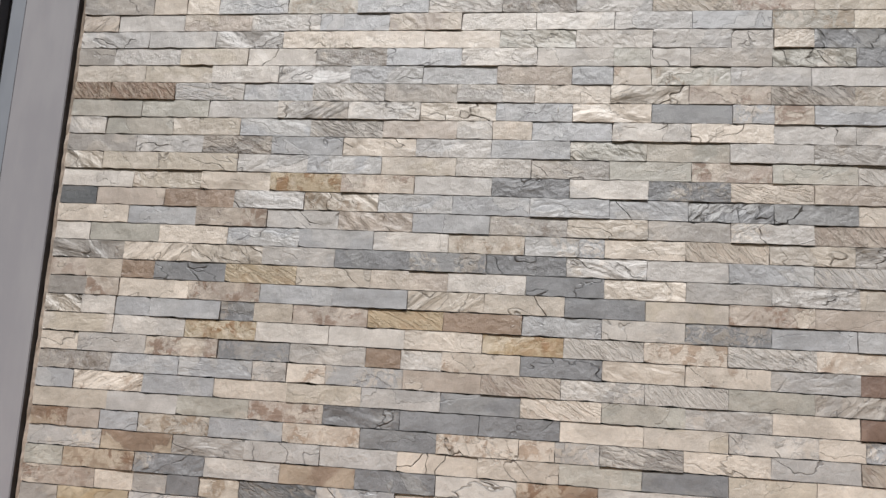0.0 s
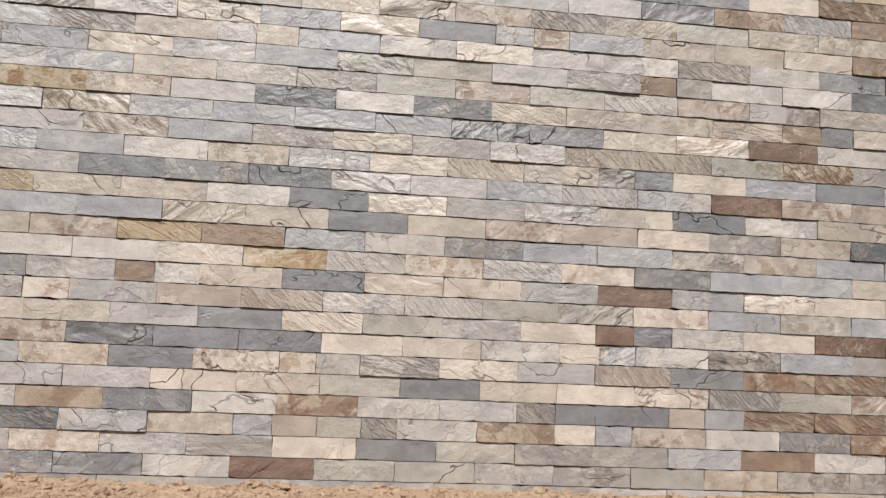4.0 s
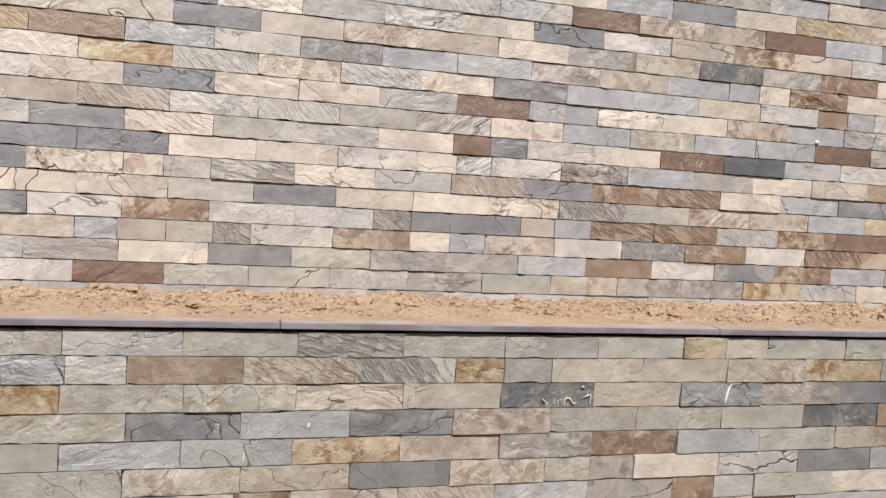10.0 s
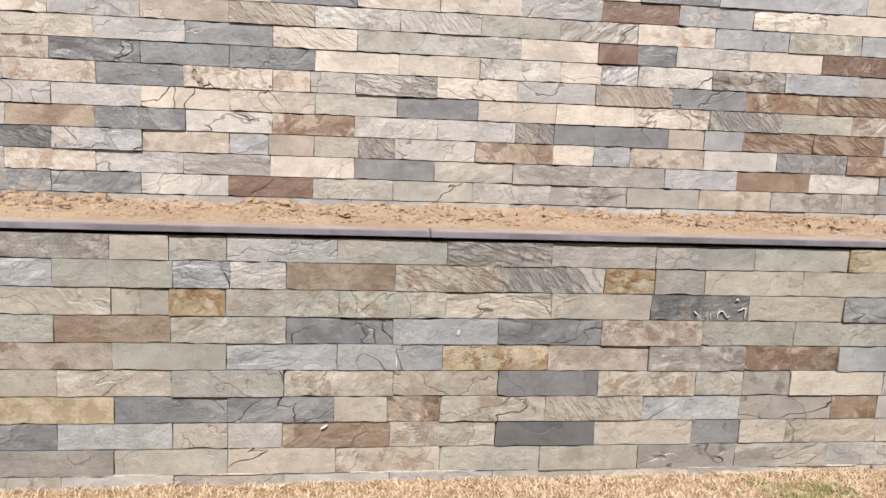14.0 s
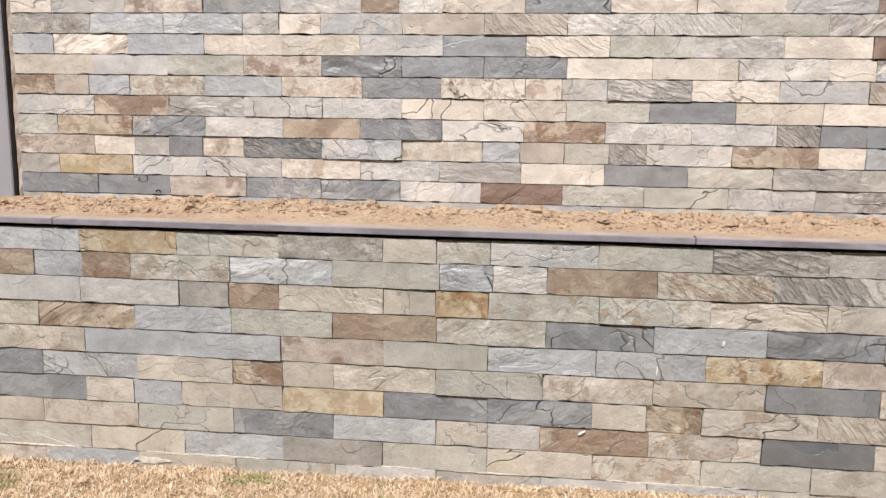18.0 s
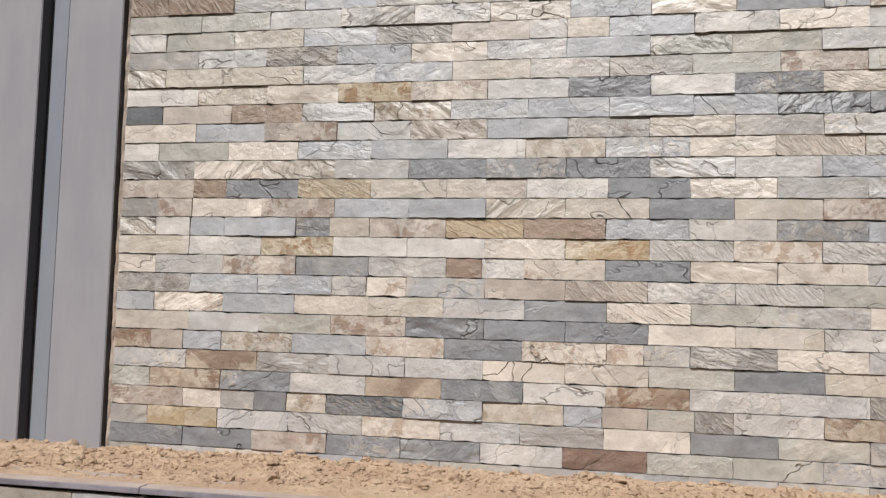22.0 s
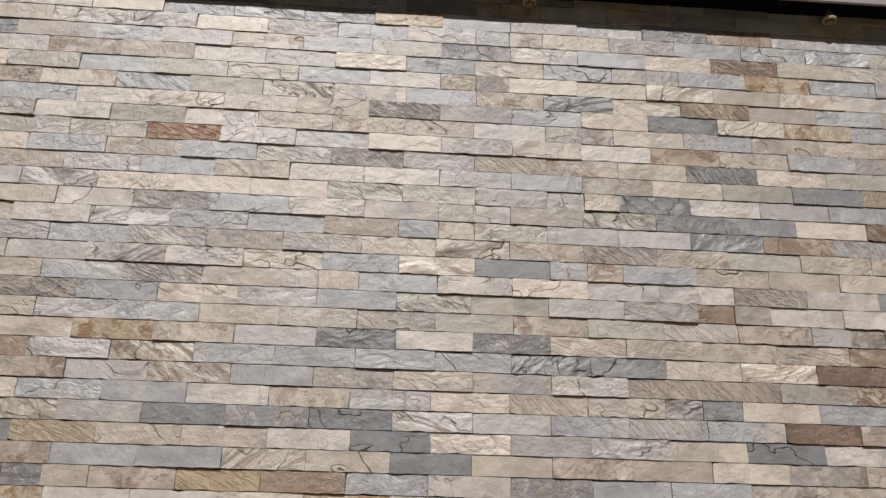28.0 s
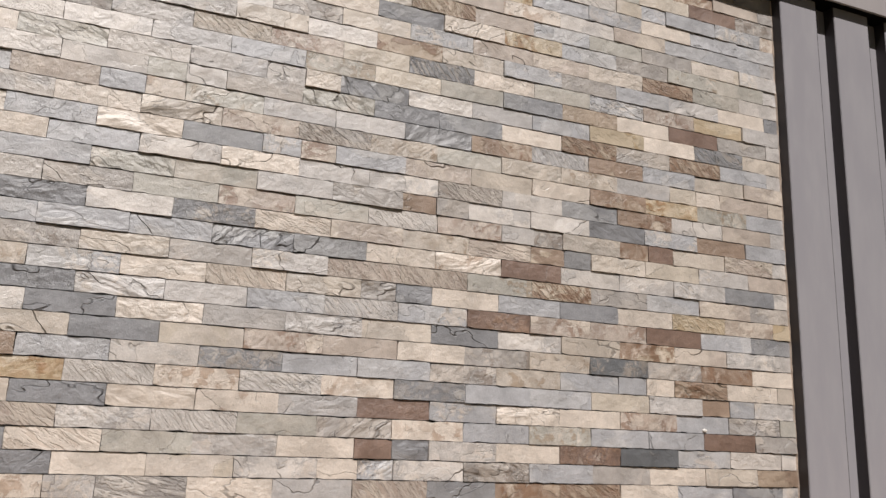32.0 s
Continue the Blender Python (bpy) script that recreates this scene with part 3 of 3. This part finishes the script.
# coping slabs
COPING = [-7.0, -5.3, -3.75, -1.946, 0.445, 2.236, 4.03, 5.8, 8.0]
coping = root("coping", "dark grey stone coping slabs along the planter", "coping", kind="structure")
for x0, x1 in zip(COPING, COPING[1:]):
    bm = box_bm(x0 + 0.0012, x1 - 0.0012, PLANTER_Y - 0.024, PLANTER_Y + 0.20, 1.105, 1.128, 0.002, 1)
    bmesh.ops.subdivide_edges(bm, edges=[e for e in bm.edges if abs(e.verts[0].co.x - e.verts[1].co.x) > 0.5], cuts=24)
    for v in bm.verts:
        if min(v.co.x - x0, x1 - v.co.x) < 0.02:
            continue
        v.co.y += 0.0025 * noise.noise((v.co.x * 9, v.co.z * 40, 1)) + 0.0015 * noise.noise((v.co.x * 31, v.co.z * 90, 5))
        v.co.z += 0.0012 * noise.noise((v.co.x * 3, v.co.y * 10, 9))
    slab = part("coping_slab", bm, M_CAP, coping)
    part("dust_film", box_bm(x0 + 0.005, x1 - 0.005, PLANTER_Y - 0.021, PLANTER_Y + 0.19, 1.127, 1.1302), M_DUST, slab, "thin film of sandy dust")


# ---- soil ----
def soil_height(x, y):
    """y runs from the coping to the house wall."""
    u = (y + 1.05) / 1.05
    h = 1.131 + 0.012 * min(1.0, u * 4) - 0.076 * max(0.0, min(1.0, (u - 0.1) / 0.9))
    swell = noise.noise((x * 0.9, y * 1.6, 0.3))
    h += 0.018 * swell * min(1, u * 3)
    f = min(1.0, max(0.0, u * 5)) ** 0.7
    h += f * (0.020 * noise.noise((x * 5, y * 5, 1.0)) + 0.012 * abs(noise.noise((x * 13, y * 13, 2.0))) + 0.010 * noise.noise((x * 31, y * 31, 3.0)) + 0.006 * noise.noise((x * 70, y * 70, 6.0)))
    return h


def build_soil():
    xs = np.concatenate([np.linspace(-7, -3.6, 60), np.linspace(-3.58, 4.9, 900), np.linspace(4.94, 8, 50)])
    ys = np.linspace(-1.06, 0.02, 100)
    verts = [(float(x), float(y), soil_height(float(x), float(y)) if k else 1.11) for k, y in enumerate(ys) for x in xs]
    w = len(xs)
    faces = [(j * w + i, j * w + i + 1, (j + 1) * w + i + 1, (j + 1) * w + i) for j in range(len(ys) - 1) for i in range(w - 1)]
    mesh = bpy.data.meshes.new("soil_bed")
    mesh.from_pydata(verts, [], faces)
    mesh.materials.append(M_SOIL)
    return tagged(new("soil_bed", mesh), "dry sandy soil filling the planter behind the coping", "soil", kind="stuff")


build_soil()


def lumps(rng, count, detail):
    """Rough crumb shapes of about unit size."""
    out = []
    for n in range(count):
        bm = bmesh.new()
        bmesh.ops.create_icosphere(bm, subdivisions=detail, radius=1.0)
        ph = rng.uniform(0, 50)
        wide = (rng.uniform(0.8, 1.6), rng.uniform(0.8, 1.2), rng.uniform(0.45, 0.8))
        for v in bm.verts:
            d = v.co.normalized()
            r = 1 + 0.6 * noise.noise(d * 1.5 + Vector((ph, 0, 0))) + 0.45 * noise.noise(d * 3.5 + Vector((0, ph, 0)))
            v.co = Vector((d.x * r * wide[0], d.y * r * wide[1], d.z * r * wide[2]))
        out.append((np.array([v.co[:] for v in bm.verts]), np.array([[v.index for v in f.verts] for f in bm.faces])))
        bm.free()
    return out


def build_clods():
    crng = random.Random(5)
    small, large = lumps(crng, 14, 1), lumps(crng, 10, 2)
    verts, faces, base = [], [], 0
    for n in range(26000):
        x, y = crng.uniform(-3.8, 4.9), -1.0 + 0.99 * crng.random() ** 0.75
        heap = noise.noise((x * 1.3, y * 2.0, 7.0)) + 0.5 * noise.noise((x * 5, y * 5, 3.0))
        if heap < 0.0 and crng.random() < 0.75:
            continue
        big = crng.random() < 0.05 + 0.06 * max(0.0, y + 0.7) and y > -0.93
        s_ = 0.008 + 0.024 * crng.random() ** 2.6 if big else 0.0022 + 0.0075 * crng.random() ** 2.2
        a = crng.uniform(0, 6.28)
        v0, f0 = crng.choice(large if big else small)
        turned = v0 @ np.array([[math.cos(a), math.sin(a), 0], [-math.sin(a), math.cos(a), 0], [0, 0, 1]])
        verts.append(turned * s_ + np.array([x, y, soil_height(x, y) + s_ * 0.3]))
        faces.append(f0 + base)
        base += len(v0)
    mesh = bpy.data.meshes.new("soil_clods")
    mesh.from_pydata(np.concatenate(verts).tolist(), [], np.concatenate(faces).tolist())
    mesh.materials.append(M_SOIL)
    return tagged(new("soil_clods", mesh), "crumbled clods of dry sandy soil on the bed", "soil clods", kind="stuff")


build_clods()


# ---- turf ----
GREEN_SPOTS = [(-2.3, -1.35, 0.22), (-2.1, -1.62, 0.30), (-1.15, -1.19, 0.10), (-1.2, -1.50, 0.20), (-0.47, -1.38, 0.15), (0.2, -1.40, 0.14), (1.9, -1.30, 0.17), (2.5, -1.33, 0.28), (3.2, -1.4, 0.3)]


def greenness(x, y):
    near = max(math.exp(-(((x - a) / r) ** 2) - (((y - b2) / (0.6 * r)) ** 2)) for a, b2, r in GREEN_SPOTS)
    return 0.9 * near + 0.45 * noise.noise((x * 7, y * 8, 4.0)) - 0.12


def blades(name, material, count, seed, green, label, length):
    g = np.random.default_rng(seed)
    verts, faces = [], []
    made = 0
    while made < count:
        x, y = g.uniform(-3.9, 3.7), -1.103 - 0.72 * g.random()
        patch = greenness(x, y)
        if green and patch < 0.22:
            continue
        if not green and patch > 0.45 and g.random() < 0.75:
            continue
        made += 1
        tuft = 0.72 + 0.75 * noise.noise((x * 13, y * 13, 8.0))
        h = g.uniform(0.5, 1.0) * length * tuft
        a, b2 = g.uniform(0, 6.283, 2)
        lean, w = g.uniform(0.3, 1.5) * h, g.uniform(0.0012, 0.0027)
        z = ground_height(x, y) + 0.001
        dx, dy, wx, wy = math.cos(a) * lean, math.sin(a) * lean, math.cos(b2) * w, math.sin(b2) * w
        k = len(verts)
        verts += [(x - wx, y - wy, z), (x + wx, y + wy, z), (x + dx * 0.35 + wx * 0.8, y + dy * 0.35 + wy * 0.8, z + h * 0.6),
                  (x + dx * 0.35 - wx * 0.8, y + dy * 0.35 - wy * 0.8, z + h * 0.6), (x + dx, y + dy, z + h * 0.92)]
        faces += [(k, k + 1, k + 2, k + 3), (k + 3, k + 2, k + 4)]
    mesh = bpy.data.meshes.new(name)
    mesh.from_pydata(verts, [], faces)
    mesh.materials.append(material)
    return tagged(new(name, mesh), label, "grass", kind="stuff")


def build_thatch():
    """The mat of dead stems that the grass stands in."""
    xs, ys = np.linspace(-4.2, 4.2, 420), np.linspace(-1.95, -1.095, 60)
    verts = [(float(x), float(y), ground_height(x, y) + 0.005 + 0.004 * noise.noise((x * 13, y * 13, 8.0)) * min(1.0, (float(y) + 1.95) * 8)) for y in ys for x in xs]
    w = len(xs)
    faces = []
    for j in range(len(ys) - 1):
        for i in range(w - 1):
            x, y = float(xs[i]), float(ys[j])
            edge = min(4.2 - abs(x), y + 1.95)
            ragged = 0.16 + 0.16 * noise.noise((x * 3, y * 3, 2.0)) + 0.12 * noise.noise((x * 17, y * 17, 5.0))
            if edge > ragged:
                faces.append((j * w + i, j * w + i + 1, (j + 1) * w + i + 1, (j + 1) * w + i))
    mesh = bpy.data.meshes.new("thatch")
    mesh.from_pydata(verts, [], faces)
    mesh.materials.append(M_THATCH)
    return tagged(new("thatch", mesh), "matted straw-coloured thatch under the short grass", "grass", kind="stuff")


build_thatch()
blades("dry_grass", M_STRAW, 105000, 3, False, "short dormant straw-coloured grass at the planter's foot", 0.034)
blades("green_grass", M_GREEN, 13000, 4, True, "patches of short green grass among the straw", 0.036)


# ---- spotlights under the soffit ----
def spotlight(x, y):
    lamp = root("spotlight", "small brass spotlight hanging by its cable below the black soffit", "spotlight", "spotlights under the eaves", at=(x, y, SOFFIT_Z))
    bm = bmesh.new()
    bmesh.ops.create_cone(bm, cap_ends=True, segments=20, radius1=0.024, radius2=0.018, depth=0.05, matrix=Matrix.Translation((0, 0, -0.045)))
    part("socket", bm, M_BRASS, lamp, "dull brass socket")
    bm = bmesh.new()
    bmesh.ops.create_uvsphere(bm, u_segments=16, v_segments=10, radius=0.021, matrix=Matrix.Translation((0, 0, -0.075)))
    part("bulb", bm, M_BRASS, lamp)
    bm = bmesh.new()
    for k in range(28):
        a0, a1 = 2 * math.pi * k / 28, 2 * math.pi * (k + 1) / 28
        prof = [(0.030, -0.058), (0.040, -0.058), (0.041, -0.070), (0.036, -0.078), (0.030, -0.074)]
        p0 = [bm.verts.new((r * math.cos(a0), r * math.sin(a0), z)) for r, z in prof]
        p1 = [bm.verts.new((r * math.cos(a1), r * math.sin(a1), z)) for r, z in prof]
        for q in range(5):
            bm.faces.new((p0[q], p1[q], p1[(q + 1) % 5], p0[(q + 1) % 5]))
    bmesh.ops.remove_doubles(bm, verts=bm.verts[:], dist=1e-5)
    part("ring", bm, M_RING, lamp, "scuffed pale trim ring")
    bm = bmesh.new()
    bmesh.ops.create_cone(bm, cap_ends=True, segments=8, radius1=0.003, radius2=0.003, depth=0.03, matrix=Matrix.Translation((0, 0, -0.012)))
    part("cable", bm, M_WIRE, lamp)
    return lamp


spotlight(0.697, -0.055)
spotlight(2.491, -0.065)


# ---- small things ----
def strip(name, points, width, thick, material, parent=None, label=""):
    """A flattened bead along a line of points, wider across z and x than it is deep."""
    bm = bmesh.new()
    rings = []
    pts = [Vector(p) for p in points]
    for k, p in enumerate(pts):
        way = (pts[min(k + 1, len(pts) - 1)] - pts[max(k - 1, 0)]).normalized()
        side = way.cross(Vector((0, 1, 0)))
        side = side.normalized() if side.length > 0.01 else Vector((1, 0, 0))
        out = way.cross(side).normalized()
        fade = 0.35 + 0.65 * math.sin(math.pi * (k + 0.5) / len(pts))
        rings.append([bm.verts.new(p + side * math.cos(a) * width * fade + out * math.sin(a) * thick * fade) for a in (0, 1.05, 2.09, 3.14, 4.19, 5.24)])
    for r0, r1 in zip(rings, rings[1:]):
        for k in range(6):
            bm.faces.new((r0[k], r0[(k + 1) % 6], r1[(k + 1) % 6], r1[k]))
    bm.faces.new(rings[0][::-1])
    bm.faces.new(rings[-1])
    return part(name, bm, material, parent, label)


# lime smears on the planter's stones
SMEAR_Y = PLANTER_Y - 0.014
for marks in (((1.539, 0.814), (1.537, 0.834)), ((1.565, 0.814), (1.566, 0.832), (1.574, 0.843), (1.588, 0.843), (1.598, 0.828), (1.607, 0.818), (1.617, 0.826)),
              ((1.649, 0.846), (1.665, 0.853), (1.677, 0.857), (1.678, 0.838), (1.676, 0.818)), ((1.636, 0.886), (1.643, 0.891), (1.648, 0.884)), ((1.470, 0.843), (1.477, 0.835), (1.487, 0.829))):
    strip("lime_smear", [(x, SMEAR_Y, z) for x, z in marks], 0.0026, 0.004, M_SMEAR, planter, "white lime smear")
strip("lime_smear", [(2.30 + 0.010 * (k / 8) ** 2 * 2, SMEAR_Y, 0.815 + 0.010 * k) for k in range(9)], 0.006, 0.004, M_SMEAR, planter, "white lime smear")
strip("lime_smear", [(0.339, SMEAR_Y, 0.616 + 0.008 * k) for k in range(6)], 0.003, 0.004, M_SMEAR, planter, "white lime smear")
strip("lime_smear", [(0.563 + 0.001 * k, SMEAR_Y, 0.740 + 0.005 * k) for k in range(5)], 0.005, 0.004, M_SMEAR, planter, "white lime smear")
strip("lime_smear", [(0.068 + 0.006 * k, SMEAR_Y, 0.378 + 0.004 * k) for k in range(5)], 0.005, 0.004, M_SMEAR, planter, "white lime smear")

lrng = random.Random(17)
for x0 in (-2.3, -1.62, -0.95, -0.42, 0.18, 0.86, 1.32, 1.95, 2.5):
    long = lrng.uniform(0.25, 0.55)
    steps = 14
    points = [(x0 + long * k / steps, PLANTER_Y - 0.006, 0.2025 + 0.0035 * noise.noise((x0 * 3 + k * 0.7, 4.0, 1.0))) for k in range(steps + 1)]
    strip("lime_joint", points, 0.0042, 0.004, M_LIME, planter, "pale lime squeezed out of the lowest joint")


def lime_patch(x, z, wide, high, seed):
    """A thin smear of lime with a ragged outline."""
    bm = bmesh.new()
    front, back = [], []
    for k in range(30):
        a = 2 * math.pi * k / 30
        r = 1 + 0.55 * noise.noise((math.cos(a) * 2 + seed, math.sin(a) * 2, seed)) + 0.25 * noise.noise((math.cos(a) * 6, math.sin(a) * 6 + seed, seed))
        px, pz = x + wide * r * math.cos(a), z + high * r * math.sin(a)
        front.append(bm.verts.new((px, PLANTER_Y - 0.0185, pz)))
        back.append(bm.verts.new((px, PLANTER_Y - 0.002, pz)))
    middle = bm.verts.new((x, PLANTER_Y - 0.0195, z))
    for k in range(30):
        n = (k + 1) % 30
        bm.faces.new((middle, front[k], front[n]))
        bm.faces.new((front[n], front[k], back[k], back[n]))
    return part("lime_patch", bm, M_LIME, planter, "ragged pale lime smear")


for x, z, wide, high, seed in ((1.68, 0.160, 0.10, 0.024, 1.3), (1.90, 0.172, 0.13, 0.020, 4.1), (1.55, 0.150, 0.05, 0.018, 8.2), (-1.6, 0.172, 0.07, 0.012, 6.6)):
    lime_patch(x, z, wide, high, seed)

# a white plug and a chalk mark on the house wall
bm = bmesh.new()
bmesh.ops.create_uvsphere(bm, u_segments=12, v_segments=8, radius=0.013, matrix=Matrix.Translation((3.521, -0.010, 2.018)) @ Matrix.Diagonal((1.2, 0.7, 0.8, 1)))
part("plug", bm, M_SMEAR, wall_stone, "small white mortar plug")
strip("chalk_mark", [(-0.07, -0.012, 3.352 + 0.008 * k) for k in range(5)], 0.0025, 0.003, M_SMEAR, wall_stone, "short white chalk mark")

# cable ends below the soffit
cable = root("dangling_cable", "thin pale cable end dangling from the black soffit", "cable", at=(1.525, -0.03, SOFFIT_Z))
strip("strand", [(0.002 * math.sin(k), 0.0, 0.001 - 0.020 * k) for k in range(9)], 0.0022, 0.0022, M_WIRE, cable)
twig = root("dangling_wire", "bent bare wire ends poking out under the soffit", "wire", at=(2.36, -0.02, SOFFIT_Z))
strip("strand", [(0.016 * k, 0.0, 0.001 - 0.02 * k) for k in range(6)], 0.002, 0.002, M_WIRE, twig)
strip("strand", [(0.11 - 0.014 * k, 0.004, 0.001 - 0.02 * k) for k in range(6)], 0.002, 0.002, M_WIRE, twig)


# a dry curled leaf and a sprout on the soil
def leaf(x, y, size):
    bm = bmesh.new()
    rows = []
    for k in range(9):
        u = k / 8
        w = 0.30 * math.sin(math.pi * min(0.98, u + 0.02)) * size
        c = Vector((u * size, 0.10 * size * math.sin(u * 4), size * (0.10 + 0.55 * u * u)))
        rows.append([bm.verts.new(c + Vector((0.1 * w, -w, 0.35 * w))), bm.verts.new(c), bm.verts.new(c + Vector((0.1 * w, w, 0.45 * w)))])
    for a, b2 in zip(rows, rows[1:]):
        for k in range(2):
            bm.faces.new((a[k], a[k + 1], b2[k + 1], b2[k]))
    bmesh.ops.solidify(bm, geom=bm.faces[:], thickness=0.0012)
    ob = part("dry_leaf", bm, M_STRAW)
    ob.location = (x, y, soil_height(x, y) - 0.002)
    return tagged(ob, "pale curled dry leaf lying on the soil by the wall", "leaf")


leaf(3.85, -0.06, 0.085)
sprout = root("sprout", "thin dry weed sprout standing in the soil", "weed", at=(-2.82, -0.15, soil_height(-2.82, -0.15)))
strip("stalk", [(-0.002 * k, 0.0, -0.004 + 0.011 * k) for k in range(6)], 0.0018, 0.0018, M_GREEN, sprout)
strip("stalk", [(0.004 * k, 0.0, 0.0 + 0.006 * k) for k in range(5)], 0.0015, 0.0015, M_GREEN, sprout)


# straw scattered on the soil
def straw():
    g = random.Random(21)
    verts, faces = [], []
    for n in range(260):
        x, y = g.uniform(-3.5, 4.7), g.uniform(-0.98, -0.03)
        a, l, w = g.uniform(0, 6.28), g.uniform(0.015, 0.06), g.uniform(0.0008, 0.0016)
        dx, dy = math.cos(a) * l, math.sin(a) * l
        k = len(verts)
        z0, z1 = soil_height(x, y) + 0.006, soil_height(x + dx, min(0.0, y + dy)) + g.uniform(0.006, 0.02)
        verts += [(x - dy / l * w, y + dx / l * w, z0), (x + dy / l * w, y - dx / l * w, z0), (x + dx, min(0.0, y + dy), z1), (x + dx * 0.5, y + dy * 0.5, (z0 + z1) / 2 + 2 * w)]
        faces += [(k, k + 1, k + 2), (k, k + 3, k + 1), (k + 1, k + 3, k + 2), (k + 3, k, k + 2)]
    mesh = bpy.data.meshes.new("straw_bits")
    mesh.from_pydata(verts, [], faces)
    mesh.materials.append(M_STRAW)
    return tagged(new("straw_bits", mesh), "bits of straw scattered over the dry soil", "straw", kind="stuff")


straw()
